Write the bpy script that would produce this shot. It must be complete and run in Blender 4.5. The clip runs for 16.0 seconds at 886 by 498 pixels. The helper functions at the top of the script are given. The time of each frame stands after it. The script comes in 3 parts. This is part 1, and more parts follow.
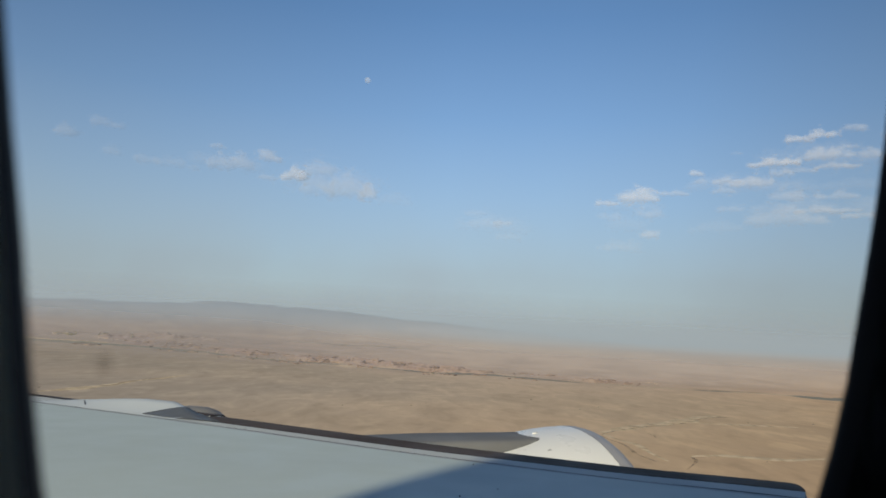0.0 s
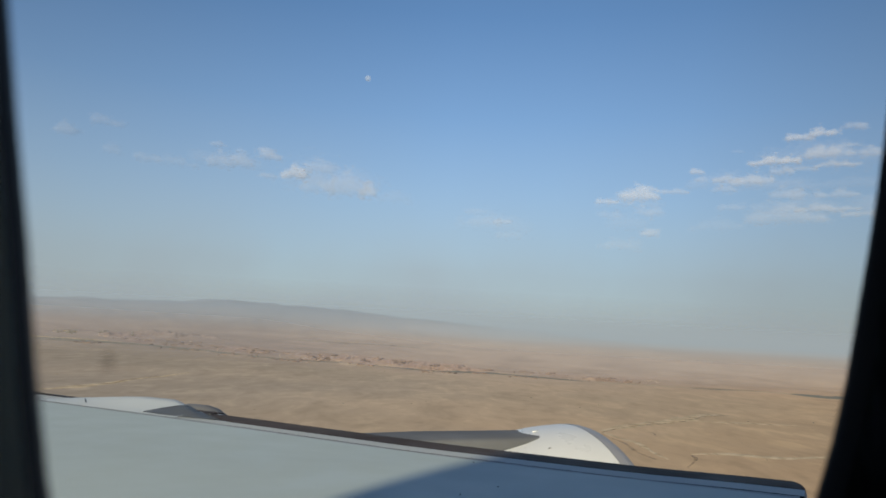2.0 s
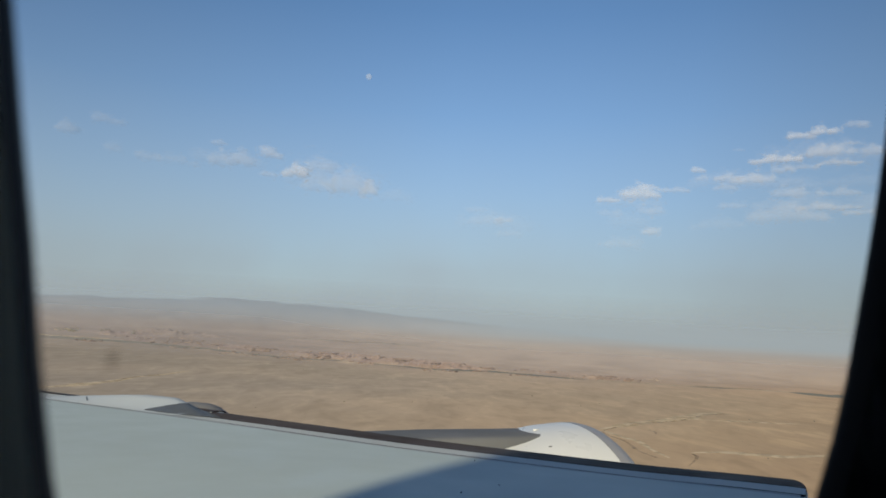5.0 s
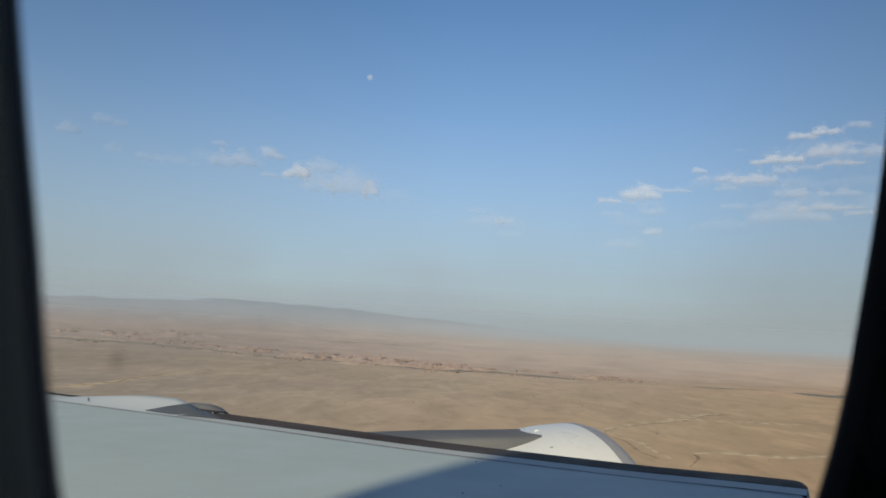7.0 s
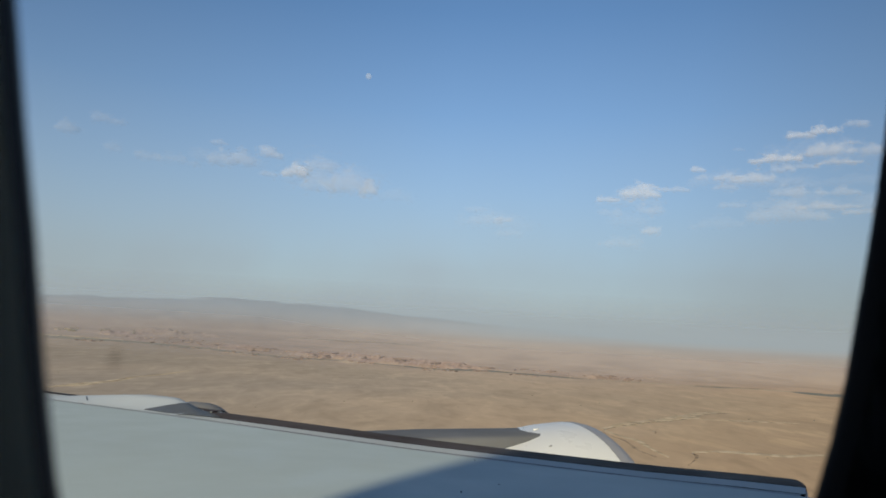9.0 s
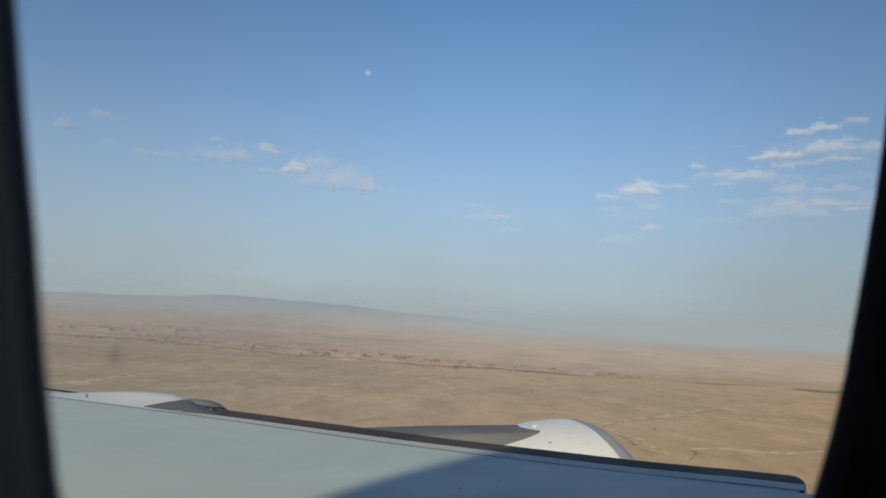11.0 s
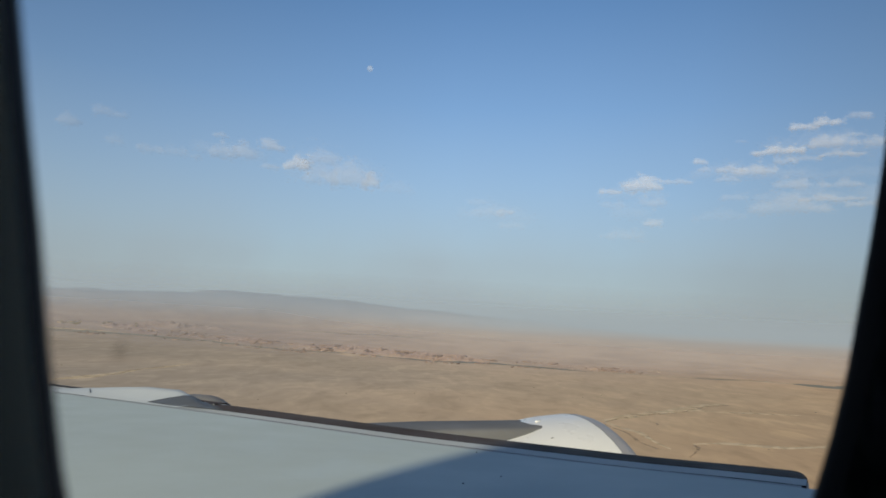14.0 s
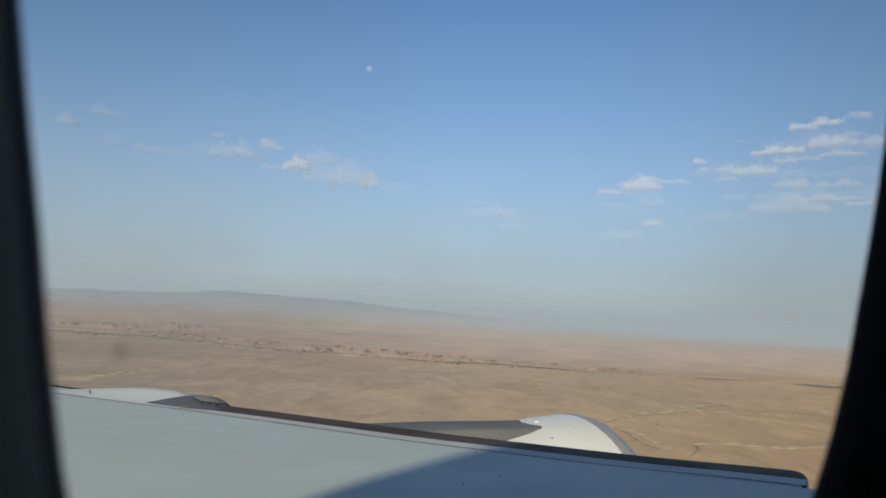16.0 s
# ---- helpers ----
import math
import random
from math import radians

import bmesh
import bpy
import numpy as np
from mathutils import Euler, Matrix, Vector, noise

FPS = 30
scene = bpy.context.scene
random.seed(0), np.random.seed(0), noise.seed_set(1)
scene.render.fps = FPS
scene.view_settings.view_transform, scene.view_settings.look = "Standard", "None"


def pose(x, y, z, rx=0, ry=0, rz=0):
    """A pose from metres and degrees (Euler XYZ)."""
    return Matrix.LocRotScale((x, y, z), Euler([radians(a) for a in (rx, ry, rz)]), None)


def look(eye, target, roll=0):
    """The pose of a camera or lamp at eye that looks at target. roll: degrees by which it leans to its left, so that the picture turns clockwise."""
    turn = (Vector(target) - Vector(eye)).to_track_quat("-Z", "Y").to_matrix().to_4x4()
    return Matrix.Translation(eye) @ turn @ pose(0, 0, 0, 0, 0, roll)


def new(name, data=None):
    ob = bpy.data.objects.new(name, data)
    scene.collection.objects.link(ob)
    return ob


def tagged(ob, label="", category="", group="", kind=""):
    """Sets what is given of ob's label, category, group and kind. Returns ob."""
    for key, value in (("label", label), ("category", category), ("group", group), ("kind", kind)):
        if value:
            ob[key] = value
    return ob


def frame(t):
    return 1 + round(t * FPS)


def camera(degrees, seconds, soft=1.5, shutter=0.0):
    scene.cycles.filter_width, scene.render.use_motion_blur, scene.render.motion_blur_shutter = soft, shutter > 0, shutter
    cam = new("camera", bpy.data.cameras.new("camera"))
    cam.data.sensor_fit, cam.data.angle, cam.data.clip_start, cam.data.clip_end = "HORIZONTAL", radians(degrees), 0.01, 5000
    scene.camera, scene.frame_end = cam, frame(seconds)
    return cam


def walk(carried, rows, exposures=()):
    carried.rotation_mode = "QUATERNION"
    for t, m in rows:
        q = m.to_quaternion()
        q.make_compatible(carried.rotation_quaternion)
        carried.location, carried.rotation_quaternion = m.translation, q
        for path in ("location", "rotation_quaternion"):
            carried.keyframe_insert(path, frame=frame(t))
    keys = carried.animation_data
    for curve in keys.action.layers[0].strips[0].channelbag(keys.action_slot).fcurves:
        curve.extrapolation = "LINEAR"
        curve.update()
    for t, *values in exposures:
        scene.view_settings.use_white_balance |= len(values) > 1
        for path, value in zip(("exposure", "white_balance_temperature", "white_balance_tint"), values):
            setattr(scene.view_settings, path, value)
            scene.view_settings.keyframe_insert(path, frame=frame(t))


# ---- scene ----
cam = camera(66.0, 16.0, soft=1.7)
cam.data.dof.use_dof = True
cam.data.dof.focus_distance = 60.0
cam.data.dof.aperture_fstop = 9.0
EYE = 120.0
# seconds, tilt up, lean, turn, and how far the hand leans towards the window (1 = 3 mm)
ROWS = [
    (0.0, 6.95, -3.16, -0.12, 1.0),
    (0.5, 6.96, -3.15, -0.09, 0.97),
    (1.0, 7.00, -3.17, -0.12, 0.92),
    (1.5, 6.94, -3.22, -0.10, 0.80),
    (2.0, 6.80, -3.18, -0.10, 0.70),
    (2.5, 6.86, -3.15, -0.07, 0.66),
    (3.0, 6.76, -3.18, -0.04, 0.63),
    (3.5, 6.64, -3.24, -0.07, 0.60),
    (4.0, 6.65, -3.20, -0.08, 0.56),
    (6.5, 6.67, -3.21, 0.07, 0.22),
    (7.0, 6.71, -3.18, 0.08, 0.15),
    (7.5, 6.74, -3.17, 0.09, 0.10),
    (8.0, 6.67, -3.23, 0.09, 0.08),
    (8.5, 6.67, -3.17, 0.00, 0.14),
    (9.0, 6.63, -3.17, -0.03, 0.20),
    (11.5, 6.30, -3.15, -0.07, 0.14),
    (12.0, 6.22, -3.17, -0.03, 0.12),
    (12.5, 6.19, -3.16, -0.05, 0.08),
    (13.0, 6.10, -3.13, -0.03, 0.06),
    (13.5, 6.04, -3.13, 0.10, 0.06),
    (14.0, 6.00, -3.12, 0.13, 0.05),
    (14.5, 6.04, -3.04, 0.10, 0.04),
    (15.0, 6.04, -3.06, 0.08, 0.03),
    (15.5, 5.89, -3.11, 0.10, 0.02),
    (16.0, 6.03, -3.05, 0.10, 0.0),
]
walk(cam, [(t, pose(0.001 * (g - 0.2), 0.0031 * (g - 0.2), EYE, 90 + tilt, lean, turn)) for t, tilt, lean, turn, g in ROWS],
     [(0.0, 0.0), (16.0, 0.0)])

# ---- light ----
SUN_AZ, SUN_EL = 251.0, 20.5  # where the sun stands: degrees counter-clockwise from +x, and above the horizon
world = bpy.data.worlds.new("sky")
scene.world = world
world.use_nodes = True
wn, wl = world.node_tree.nodes, world.node_tree.links
sky = wn.new("ShaderNodeTexSky")
sky.sky_type = "NISHITA"
sky.sun_disc = False
sky.sun_elevation = radians(SUN_EL)
sky.sun_rotation = radians(90 - SUN_AZ)
sky.altitude = 900
sky.air_density, sky.dust_density, sky.ozone_density = 1.0, 0.5, 2.9
# dusty air pales the sky towards the horizon, all round
up = wn.new("ShaderNodeSeparateXYZ")
wl.new(wn.new("ShaderNodeTexCoord").outputs["Generated"], up.inputs[0])
dust = wn.new("ShaderNodeValToRGB")
for place, thick in ((0.0, 0.97), (0.085, 0.82), (0.194, 0.45), (0.305, 0.15), (0.435, 0.0)):
    stop = dust.color_ramp.elements.new(place) if 0 < place < 0.4 else dust.color_ramp.elements[0 if place == 0 else -1]
    stop.position, stop.color = place, (thick, thick, thick, 1)
wl.new(up.outputs[2], dust.inputs[0])
tint = wn.new("ShaderNodeMix")
tint.data_type, tint.blend_type = "RGBA", "MULTIPLY"
tint.inputs[0].default_value = 1.0
# clear blue round the horizon, deeper and more violet overhead
zenith = wn.new("ShaderNodeValToRGB")
zenith.color_ramp.elements[0].position, zenith.color_ramp.elements[0].color = 0.46, (0.88, 1.0, 1.04, 1)
zenith.color_ramp.elements[1].position, zenith.color_ramp.elements[1].color = 0.75, (0.97, 0.935, 1.06, 1)
wl.new(up.outputs[2], zenith.inputs[0])
wl.new(zenith.outputs[0], tint.inputs[7])
wl.new(sky.outputs[0], tint.inputs[6])
pall = wn.new("ShaderNodeMix")
pall.data_type = "RGBA"
# ... unevenly
cloudy, patchy = wn.new("ShaderNodeTexNoise"), wn.new("ShaderNodeMath")
cloudy.inputs["Scale"].default_value, cloudy.inputs["Detail"].default_value = 5.0, 4.0
patchy.operation = "MULTIPLY_ADD"
patchy.inputs[1].default_value, patchy.inputs[2].default_value = 0.3, 0.85
wl.new(cloudy.outputs["Fac"], patchy.inputs[0])
uneven = wn.new("ShaderNodeMath")
uneven.operation, uneven.use_clamp = "MULTIPLY", True
wl.new(dust.outputs[0], uneven.inputs[0])
wl.new(patchy.outputs[0], uneven.inputs[1])
wl.new(uneven.outputs[0], pall.inputs[0])
wl.new(tint.outputs[2], pall.inputs[6])
pall.inputs[7].default_value = (2.96, 3.46, 3.80, 1)
# sky colour dimmed towards both sides, standing for light lost in window glass
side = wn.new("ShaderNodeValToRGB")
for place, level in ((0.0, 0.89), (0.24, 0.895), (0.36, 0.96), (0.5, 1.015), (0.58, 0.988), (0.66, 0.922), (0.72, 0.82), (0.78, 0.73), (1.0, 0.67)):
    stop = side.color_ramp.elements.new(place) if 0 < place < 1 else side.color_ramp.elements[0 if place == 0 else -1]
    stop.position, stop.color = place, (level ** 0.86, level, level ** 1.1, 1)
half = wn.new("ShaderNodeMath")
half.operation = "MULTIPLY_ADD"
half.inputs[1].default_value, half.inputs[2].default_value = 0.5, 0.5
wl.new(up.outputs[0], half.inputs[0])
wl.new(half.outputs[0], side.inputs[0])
edge_dim = wn.new("ShaderNodeMix")
edge_dim.data_type, edge_dim.blend_type = "RGBA", "MULTIPLY"
edge_dim.inputs[0].default_value = 1.0
wl.new(pall.outputs[2], edge_dim.inputs[6])
wl.new(side.outputs[0], edge_dim.inputs[7])
wl.new(edge_dim.outputs[2], wn["Background"].inputs[0])
wn["Background"].inputs[1].default_value = 0.121
sun = new("sun", bpy.data.lights.new("sun", "SUN"))
sun.data.energy, sun.data.angle, sun.data.color = 5.0, radians(2.0), (1.0, 0.89, 0.675)
ca, sa, ce, se = math.cos(radians(SUN_AZ)), math.sin(radians(SUN_AZ)), math.cos(radians(SUN_EL)), math.sin(radians(SUN_EL))
sun.matrix_world = look((ca * ce * 50, sa * ce * 50, EYE + se * 50), (0, 0, EYE))


# ---- materials ----
class Mat:
    """A node material with short ways to make its nodes."""

    def __init__(self, name, rough=0.6, metal=0.0, colour=(0.5, 0.5, 0.5)):
        self.m = bpy.data.materials.new(name)
        self.m.use_nodes = True
        self.n, self.l = self.m.node_tree.nodes, self.m.node_tree.links
        self.b = self.n["Principled BSDF"]
        self.b.inputs["Base Color"].default_value = (*colour, 1)
        self.b.inputs["Roughness"].default_value = rough
        self.b.inputs["Metallic"].default_value = metal
        self.place = self.n.new("ShaderNodeTexCoord").outputs["Object"]

    def noise(self, scale, detail=4.0, stretch=(1, 1, 1), rough=0.55, warp=0.0):
        mp, no = self.n.new("ShaderNodeMapping"), self.n.new("ShaderNodeTexNoise")
        mp.inputs["Scale"].default_value = stretch
        no.inputs["Scale"].default_value, no.inputs["Detail"].default_value, no.inputs["Roughness"].default_value = scale, detail, rough
        no.inputs["Distortion"].default_value = warp
        self.l.new(self.place, mp.inputs[0])
        self.l.new(mp.outputs[0], no.inputs["Vector"])
        return no.outputs["Fac"]

    def attribute(self, name):
        n = self.n.new("ShaderNodeAttribute")
        n.attribute_name = name
        return n.outputs["Fac"]

    def ramp(self, fac, *stops):
        r = self.n.new("ShaderNodeValToRGB")
        while len(r.color_ramp.elements) < len(stops):
            r.color_ramp.elements.new(0.5)
        for e, (p, c) in zip(r.color_ramp.elements, stops):
            e.position, e.color = p, (*c, 1) if isinstance(c, tuple) else (c, c, c, 1)
        self.l.new(fac, r.inputs[0])
        return r.outputs[0]

    def mix(self, fac, a, b, kind="MIX"):
        x = self.n.new("ShaderNodeMix")
        x.data_type, x.blend_type = "RGBA", kind
        for i, val in ((0, fac), (6, a), (7, b)):
            if isinstance(val, (int, float)):
                x.inputs[i].default_value = val
            elif isinstance(val, tuple):
                x.inputs[i].default_value = (*val, 1)
            else:
                self.l.new(val, x.inputs[i])
        return x.outputs[2]

    def math(self, op, a, b=0.0, clamp=False):
        x = self.n.new("ShaderNodeMath")
        x.operation, x.use_clamp = op, clamp
        for i, val in ((0, a), (1, b)):
            if isinstance(val, (int, float)):
                x.inputs[i].default_value = val
            else:
                self.l.new(val, x.inputs[i])
        return x.outputs[0]

    def colour(self, out):
        self.l.new(out, self.b.inputs["Base Color"])
        return self

    def rough(self, out):
        self.l.new(out, self.b.inputs["Roughness"])
        return self

    def bump(self, height, strength=0.2, distance=0.01):
        x = self.n.new("ShaderNodeBump")
        x.inputs["Strength"].default_value, x.inputs["Distance"].default_value = strength, distance
        self.l.new(height, x.inputs["Height"])
        self.l.new(x.outputs[0], self.b.inputs["Normal"])
        return self

    def alpha(self, fac, shader=None):
        """Lets what lies behind show through where fac is under 1."""
        t, x = self.n.new("ShaderNodeBsdfTransparent"), self.n.new("ShaderNodeMixShader")
        self.l.new(fac, x.inputs[0])
        self.l.new(t.outputs[0], x.inputs[1])
        self.l.new(shader or self.b.outputs[0], x.inputs[2])
        self.l.new(x.outputs[0], self.n["Material Output"].inputs[0])
        return self


def paint(name, colour, rough=0.4, dirt=0.12, metal=0.0):
    """Aircraft paint: fine mottling, streaks of dirt along the airflow."""
    m = Mat(name, rough, metal, colour)
    dark = tuple(c * (1 - dirt) for c in colour)
    warm = tuple(c * f for c, f in zip(colour, (1 - dirt * 0.6, 1 - dirt * 0.75, 1 - dirt)))
    a = m.ramp(m.noise(0.9, 5), (0.38, dark), (0.62, colour))
    b = m.mix(m.ramp(m.noise(5.0, 3, (1, 6, 1)), (0.5, 0.0), (0.75, 0.5)), a, warm)
    m.colour(b)
    m.rough(m.ramp(m.noise(2.3, 4), (0.3, max(0.05, rough - 0.1)), (0.7, min(1.0, rough + 0.12))))
    return m.bump(m.noise(60, 2), 0.04, 0.002)


M_WING = paint("wing_paint", (0.446, 0.508, 0.466), 0.55, 0.05)
M_WING.b.inputs["Specular IOR Level"].default_value = 0.2
M_SLAT = paint("slat_paint", (0.47, 0.49, 0.45), 0.6, 0.08)
M_SLAT.b.inputs["Specular IOR Level"].default_value = 0.2
M_NOSE = paint("nose_paint", (0.485, 0.522, 0.510), 0.6, 0.06)
M_NOSE.b.inputs["Specular IOR Level"].default_value = 0.2
# bare metal edge; the dark ground it mirrors is put into this colour
M_METAL = paint("dark_edge_reflection", (0.080, 0.059, 0.046), 0.6, 0.3)
M_METAL.b.inputs["Specular IOR Level"].default_value = 0.05
M_SEAL = paint("dark_sealant", (0.06, 0.065, 0.065), 0.7)
M_GAP = paint("grey_sealant", (0.32, 0.34, 0.32), 0.7)
M_WHITE = paint("white_paint", (0.588, 0.602, 0.575), 0.3, 0.05)
M_LIP = paint("lip_metal", (0.33, 0.335, 0.345), 0.45, 0.2, 0.15)
M_PYLON = paint("grey_paint", (0.148, 0.154, 0.156), 0.8, 0.15)
M_FRONT = paint("front_grey_paint", (0.155, 0.155, 0.15), 0.6, 0.15)
M_CAP = paint("dark_grey_paint", (0.112, 0.118, 0.115), 0.5, 0.25)
for m_ in (M_PYLON, M_FRONT, M_CAP, M_LIP):
    m_.b.inputs["Specular IOR Level"].default_value = 0.2
M_SKIN = paint("fuselage_paint", (0.75, 0.76, 0.76), 0.3, 0.05)
M_LINER = paint("cabin_plastic", (0.57, 0.57, 0.44), 0.65, 0.1)
# black copy of the surround's plastic: its forward half's darkness put into colour
M_DARK_SURROUND = Mat("darkened_surround", 0.5, 0, (0.02, 0.021, 0.024))
M_DARK_SURROUND.colour(M_DARK_SURROUND.ramp(M_DARK_SURROUND.noise(140.0, 2, (1, 1, 0.02)), (0.4, (0.01, 0.0105, 0.012)), (0.62, (0.05, 0.053, 0.06))))
M_RUBBER = paint("black_rubber", (0.012, 0.012, 0.013), 0.8, 0.2)


# ---- building helpers ----
def part(name, bm, material, parent=None, label="", smooth=True):
    """Links a bmesh as one mesh object under a thing or a part."""
    me = bpy.data.meshes.new(name)
    bmesh.ops.recalc_face_normals(bm, faces=bm.faces)
    bm.to_mesh(me)
    bm.free()
    me.materials.append(material.m)
    if smooth:
        me.shade_smooth()
    ob = new(name, me)
    if parent:
        ob.parent = parent
    if label:
        tagged(ob, label)
    return ob


def sheet(rows, bm=None, closed=False):
    """A bmesh of quads over rows of points; closed joins each row's end to its start."""
    bm = bm or bmesh.new()
    grid = [[bm.verts.new(p) for p in row] for row in rows]
    for a, b in zip(grid, grid[1:]):
        for i in range(len(a) if closed else len(a) - 1):
            j = (i + 1) % len(a)
            bm.faces.new((a[i], a[j], b[j], b[i]))
    return bm


def capped(rows):
    """A closed tube over rows of points, with faces at both ends."""
    bm = sheet(rows, closed=True)
    bm.verts.ensure_lookup_table()
    n = len(rows[0])
    bm.faces.new(bm.verts[:n])
    bm.faces.new(bm.verts[-n:])
    return bm


def thing(name, label, category, kind="", group=""):
    return tagged(new(name), label, category, group, kind)


def smooth_step(a, b, x):
    t = np.clip((x - a) / (b - a), 0, 1)
    return t * t * (3 - 2 * t)


# ---- the land ----
LATTICE = np.random.default_rng(7).random((256, 256))


def lattice_noise(x, y):
    xi, yi = np.floor(x).astype(int), np.floor(y).astype(int)
    u, v = x - xi, y - yi
    u, v = u * u * (3 - 2 * u), v * v * (3 - 2 * v)
    g = lambda i, j: LATTICE[(xi + i) % 256, (yi + j) % 256]
    return (g(0, 0) * (1 - u) + g(1, 0) * u) * (1 - v) + (g(0, 1) * (1 - u) + g(1, 1) * u) * v


def rolling(x, y, size, octaves=4):
    h, a = 0.0, 1.0
    for k in range(octaves):
        h = h + a * (lattice_noise(x / size + 17.3 * k, y / size + 5.1 * k) - 0.5)
        a, size = a * 0.5, size * 0.48
    return h


RIVER = [(-2100, 2560), (-1558, 2613), (-1281, 2655), (-983, 2637), (-717, 2474), (-549, 2368), (-359, 2398), (-155, 2292),
         (-4, 2177), (161, 2247), (298, 2168), (410, 2107), (773, 2067), (1042, 2051), (1124, 1985), (1500, 1990)]
RX, RY = np.array([p[0] for p in RIVER], float), np.array([p[1] for p in RIVER], float)


def river_y(x):
    return np.interp(x, RX, RY) + 14 * np.sin(x / 130.0) + 7 * np.sin(x / 47.0 + 1)


SKYLINE = [(-90.0, 200), (-42, 200), (-30, 205), (-27.9, 211), (-24, 214), (-22, 222), (-19, 248), (-17, 256), (-13.4, 257), (-11.1, 243), (-9.3, 233),
           (-8.4, 238), (-6.5, 221), (-3.2, 203), (-0.3, 200), (3, 184), (7.7, 168), (12.3, 140), (17, 110), (21, 0)]


def mountains(az):
    """Height of the skyline range by compass bearing from straight ahead."""
    return np.interp(az, [p[0] for p in SKYLINE], [p[1] for p in SKYLINE])


def broken(x, y):
    """Where the silt past the river has been washed into badlands: 0 to 1, in loose patches."""
    past = y - river_y(x)
    patch = smooth_step(-0.3, 0.15, rolling(x + 70, y, 330, 3))
    return smooth_step(15, 70, past) * (1 - smooth_step(230, 560, past)) * smooth_step(1250, 800, x) * patch * (np.abs(np.degrees(np.arctan2(x, y))) < 60)


def land(x, y):
    d, az = np.hypot(x, y), np.degrees(np.arctan2(x, y))
    front = (np.abs(az) < 60)
    past = y - river_y(x)
    flat = 1 - np.exp(-(past / 170.0) ** 2) * front
    h = flat * (5.0 * rolling(x, y, 620) + 1.5 * rolling(x + 900, y, 170, 3))
    h = h + 108 * smooth_step(2300, 4850, d) + 7 * smooth_step(1500, 4000, d) * rolling(x, y + 500, 420, 4) * flat
    near_bank = smooth_step(-150, -80, past) * (1 - smooth_step(-50, -20, past)) * smooth_step(250, 0, x) * smooth_step(-0.1, 0.3, rolling(x, y, 210, 3)) * front
    gully = np.maximum(0, rolling(x, y, 60, 4) + 0.05) * 2.0 + np.abs(rolling(x + 300, y + 90, 24, 3)) * 0.9
    h = h + broken(x, y) * (11 * gully - 1.0) + near_bank * 4 * gully
    hill = np.exp(-((x + 1200) / 190.0) ** 2 - ((y - 3140) / 110.0) ** 2)
    h = h + hill * (4 + 17 * gully)
    top = mountains(az)
    ridge = 1 - 2.2 * np.abs(rolling(x, y, 340, 4))
    up = smooth_step(3600, 4500, d) * (1 - 0.6 * smooth_step(4550, 4850, d))
    h = h + up * np.maximum(0, top * (0.965 + 0.03 * ridge) + 15 * rolling(x, y, 170, 4) - h)
    return h - 0.0044 * d


def land_mesh():
    az = np.radians(np.concatenate([np.arange(-180, -46, 2.0), np.arange(-46, 46, 0.12), np.arange(46, 180, 2.0)]))
    d = np.concatenate([[30, 120, 250, 360], np.geomspace(420, 4870, 480)])
    a, r = np.meshgrid(az, d)
    x, y = r * np.sin(a), r * np.cos(a)
    z = land(x, y)
    v = np.stack([x.ravel(), y.ravel(), z.ravel()], 1)
    n, m = len(az), len(d)
    i, j = np.meshgrid(np.arange(m - 1), np.arange(n), indexing="ij")
    k = (j + 1) % n
    f = np.stack([i * n + j, (i + 1) * n + j, (i + 1) * n + k, i * n + k], -1).reshape(-1, 4)
    me = bpy.data.meshes.new("ground")
    faces = [tuple(q) for q in f.tolist()] + [tuple(range(n - 1, -1, -1))]
    me.from_pydata(v.tolist(), [], faces)
    me.shade_smooth()
    # how far past the river the soil lies: 0 on the near plain, 1 on the redder silt
    past = y - river_y(x) + 90 * rolling(x, y, 300, 3)
    silt = me.attributes.new("silt", "FLOAT", "POINT")
    silt.data.foreach_set("value", np.where(y > 0, smooth_step(-650, 450, past), 0).ravel().astype(np.float32))
    bad = me.attributes.new("badlands", "FLOAT", "POINT")
    bad.data.foreach_set("value", np.where(y > 0, broken(x, y), 0).ravel().astype(np.float32))
    return me


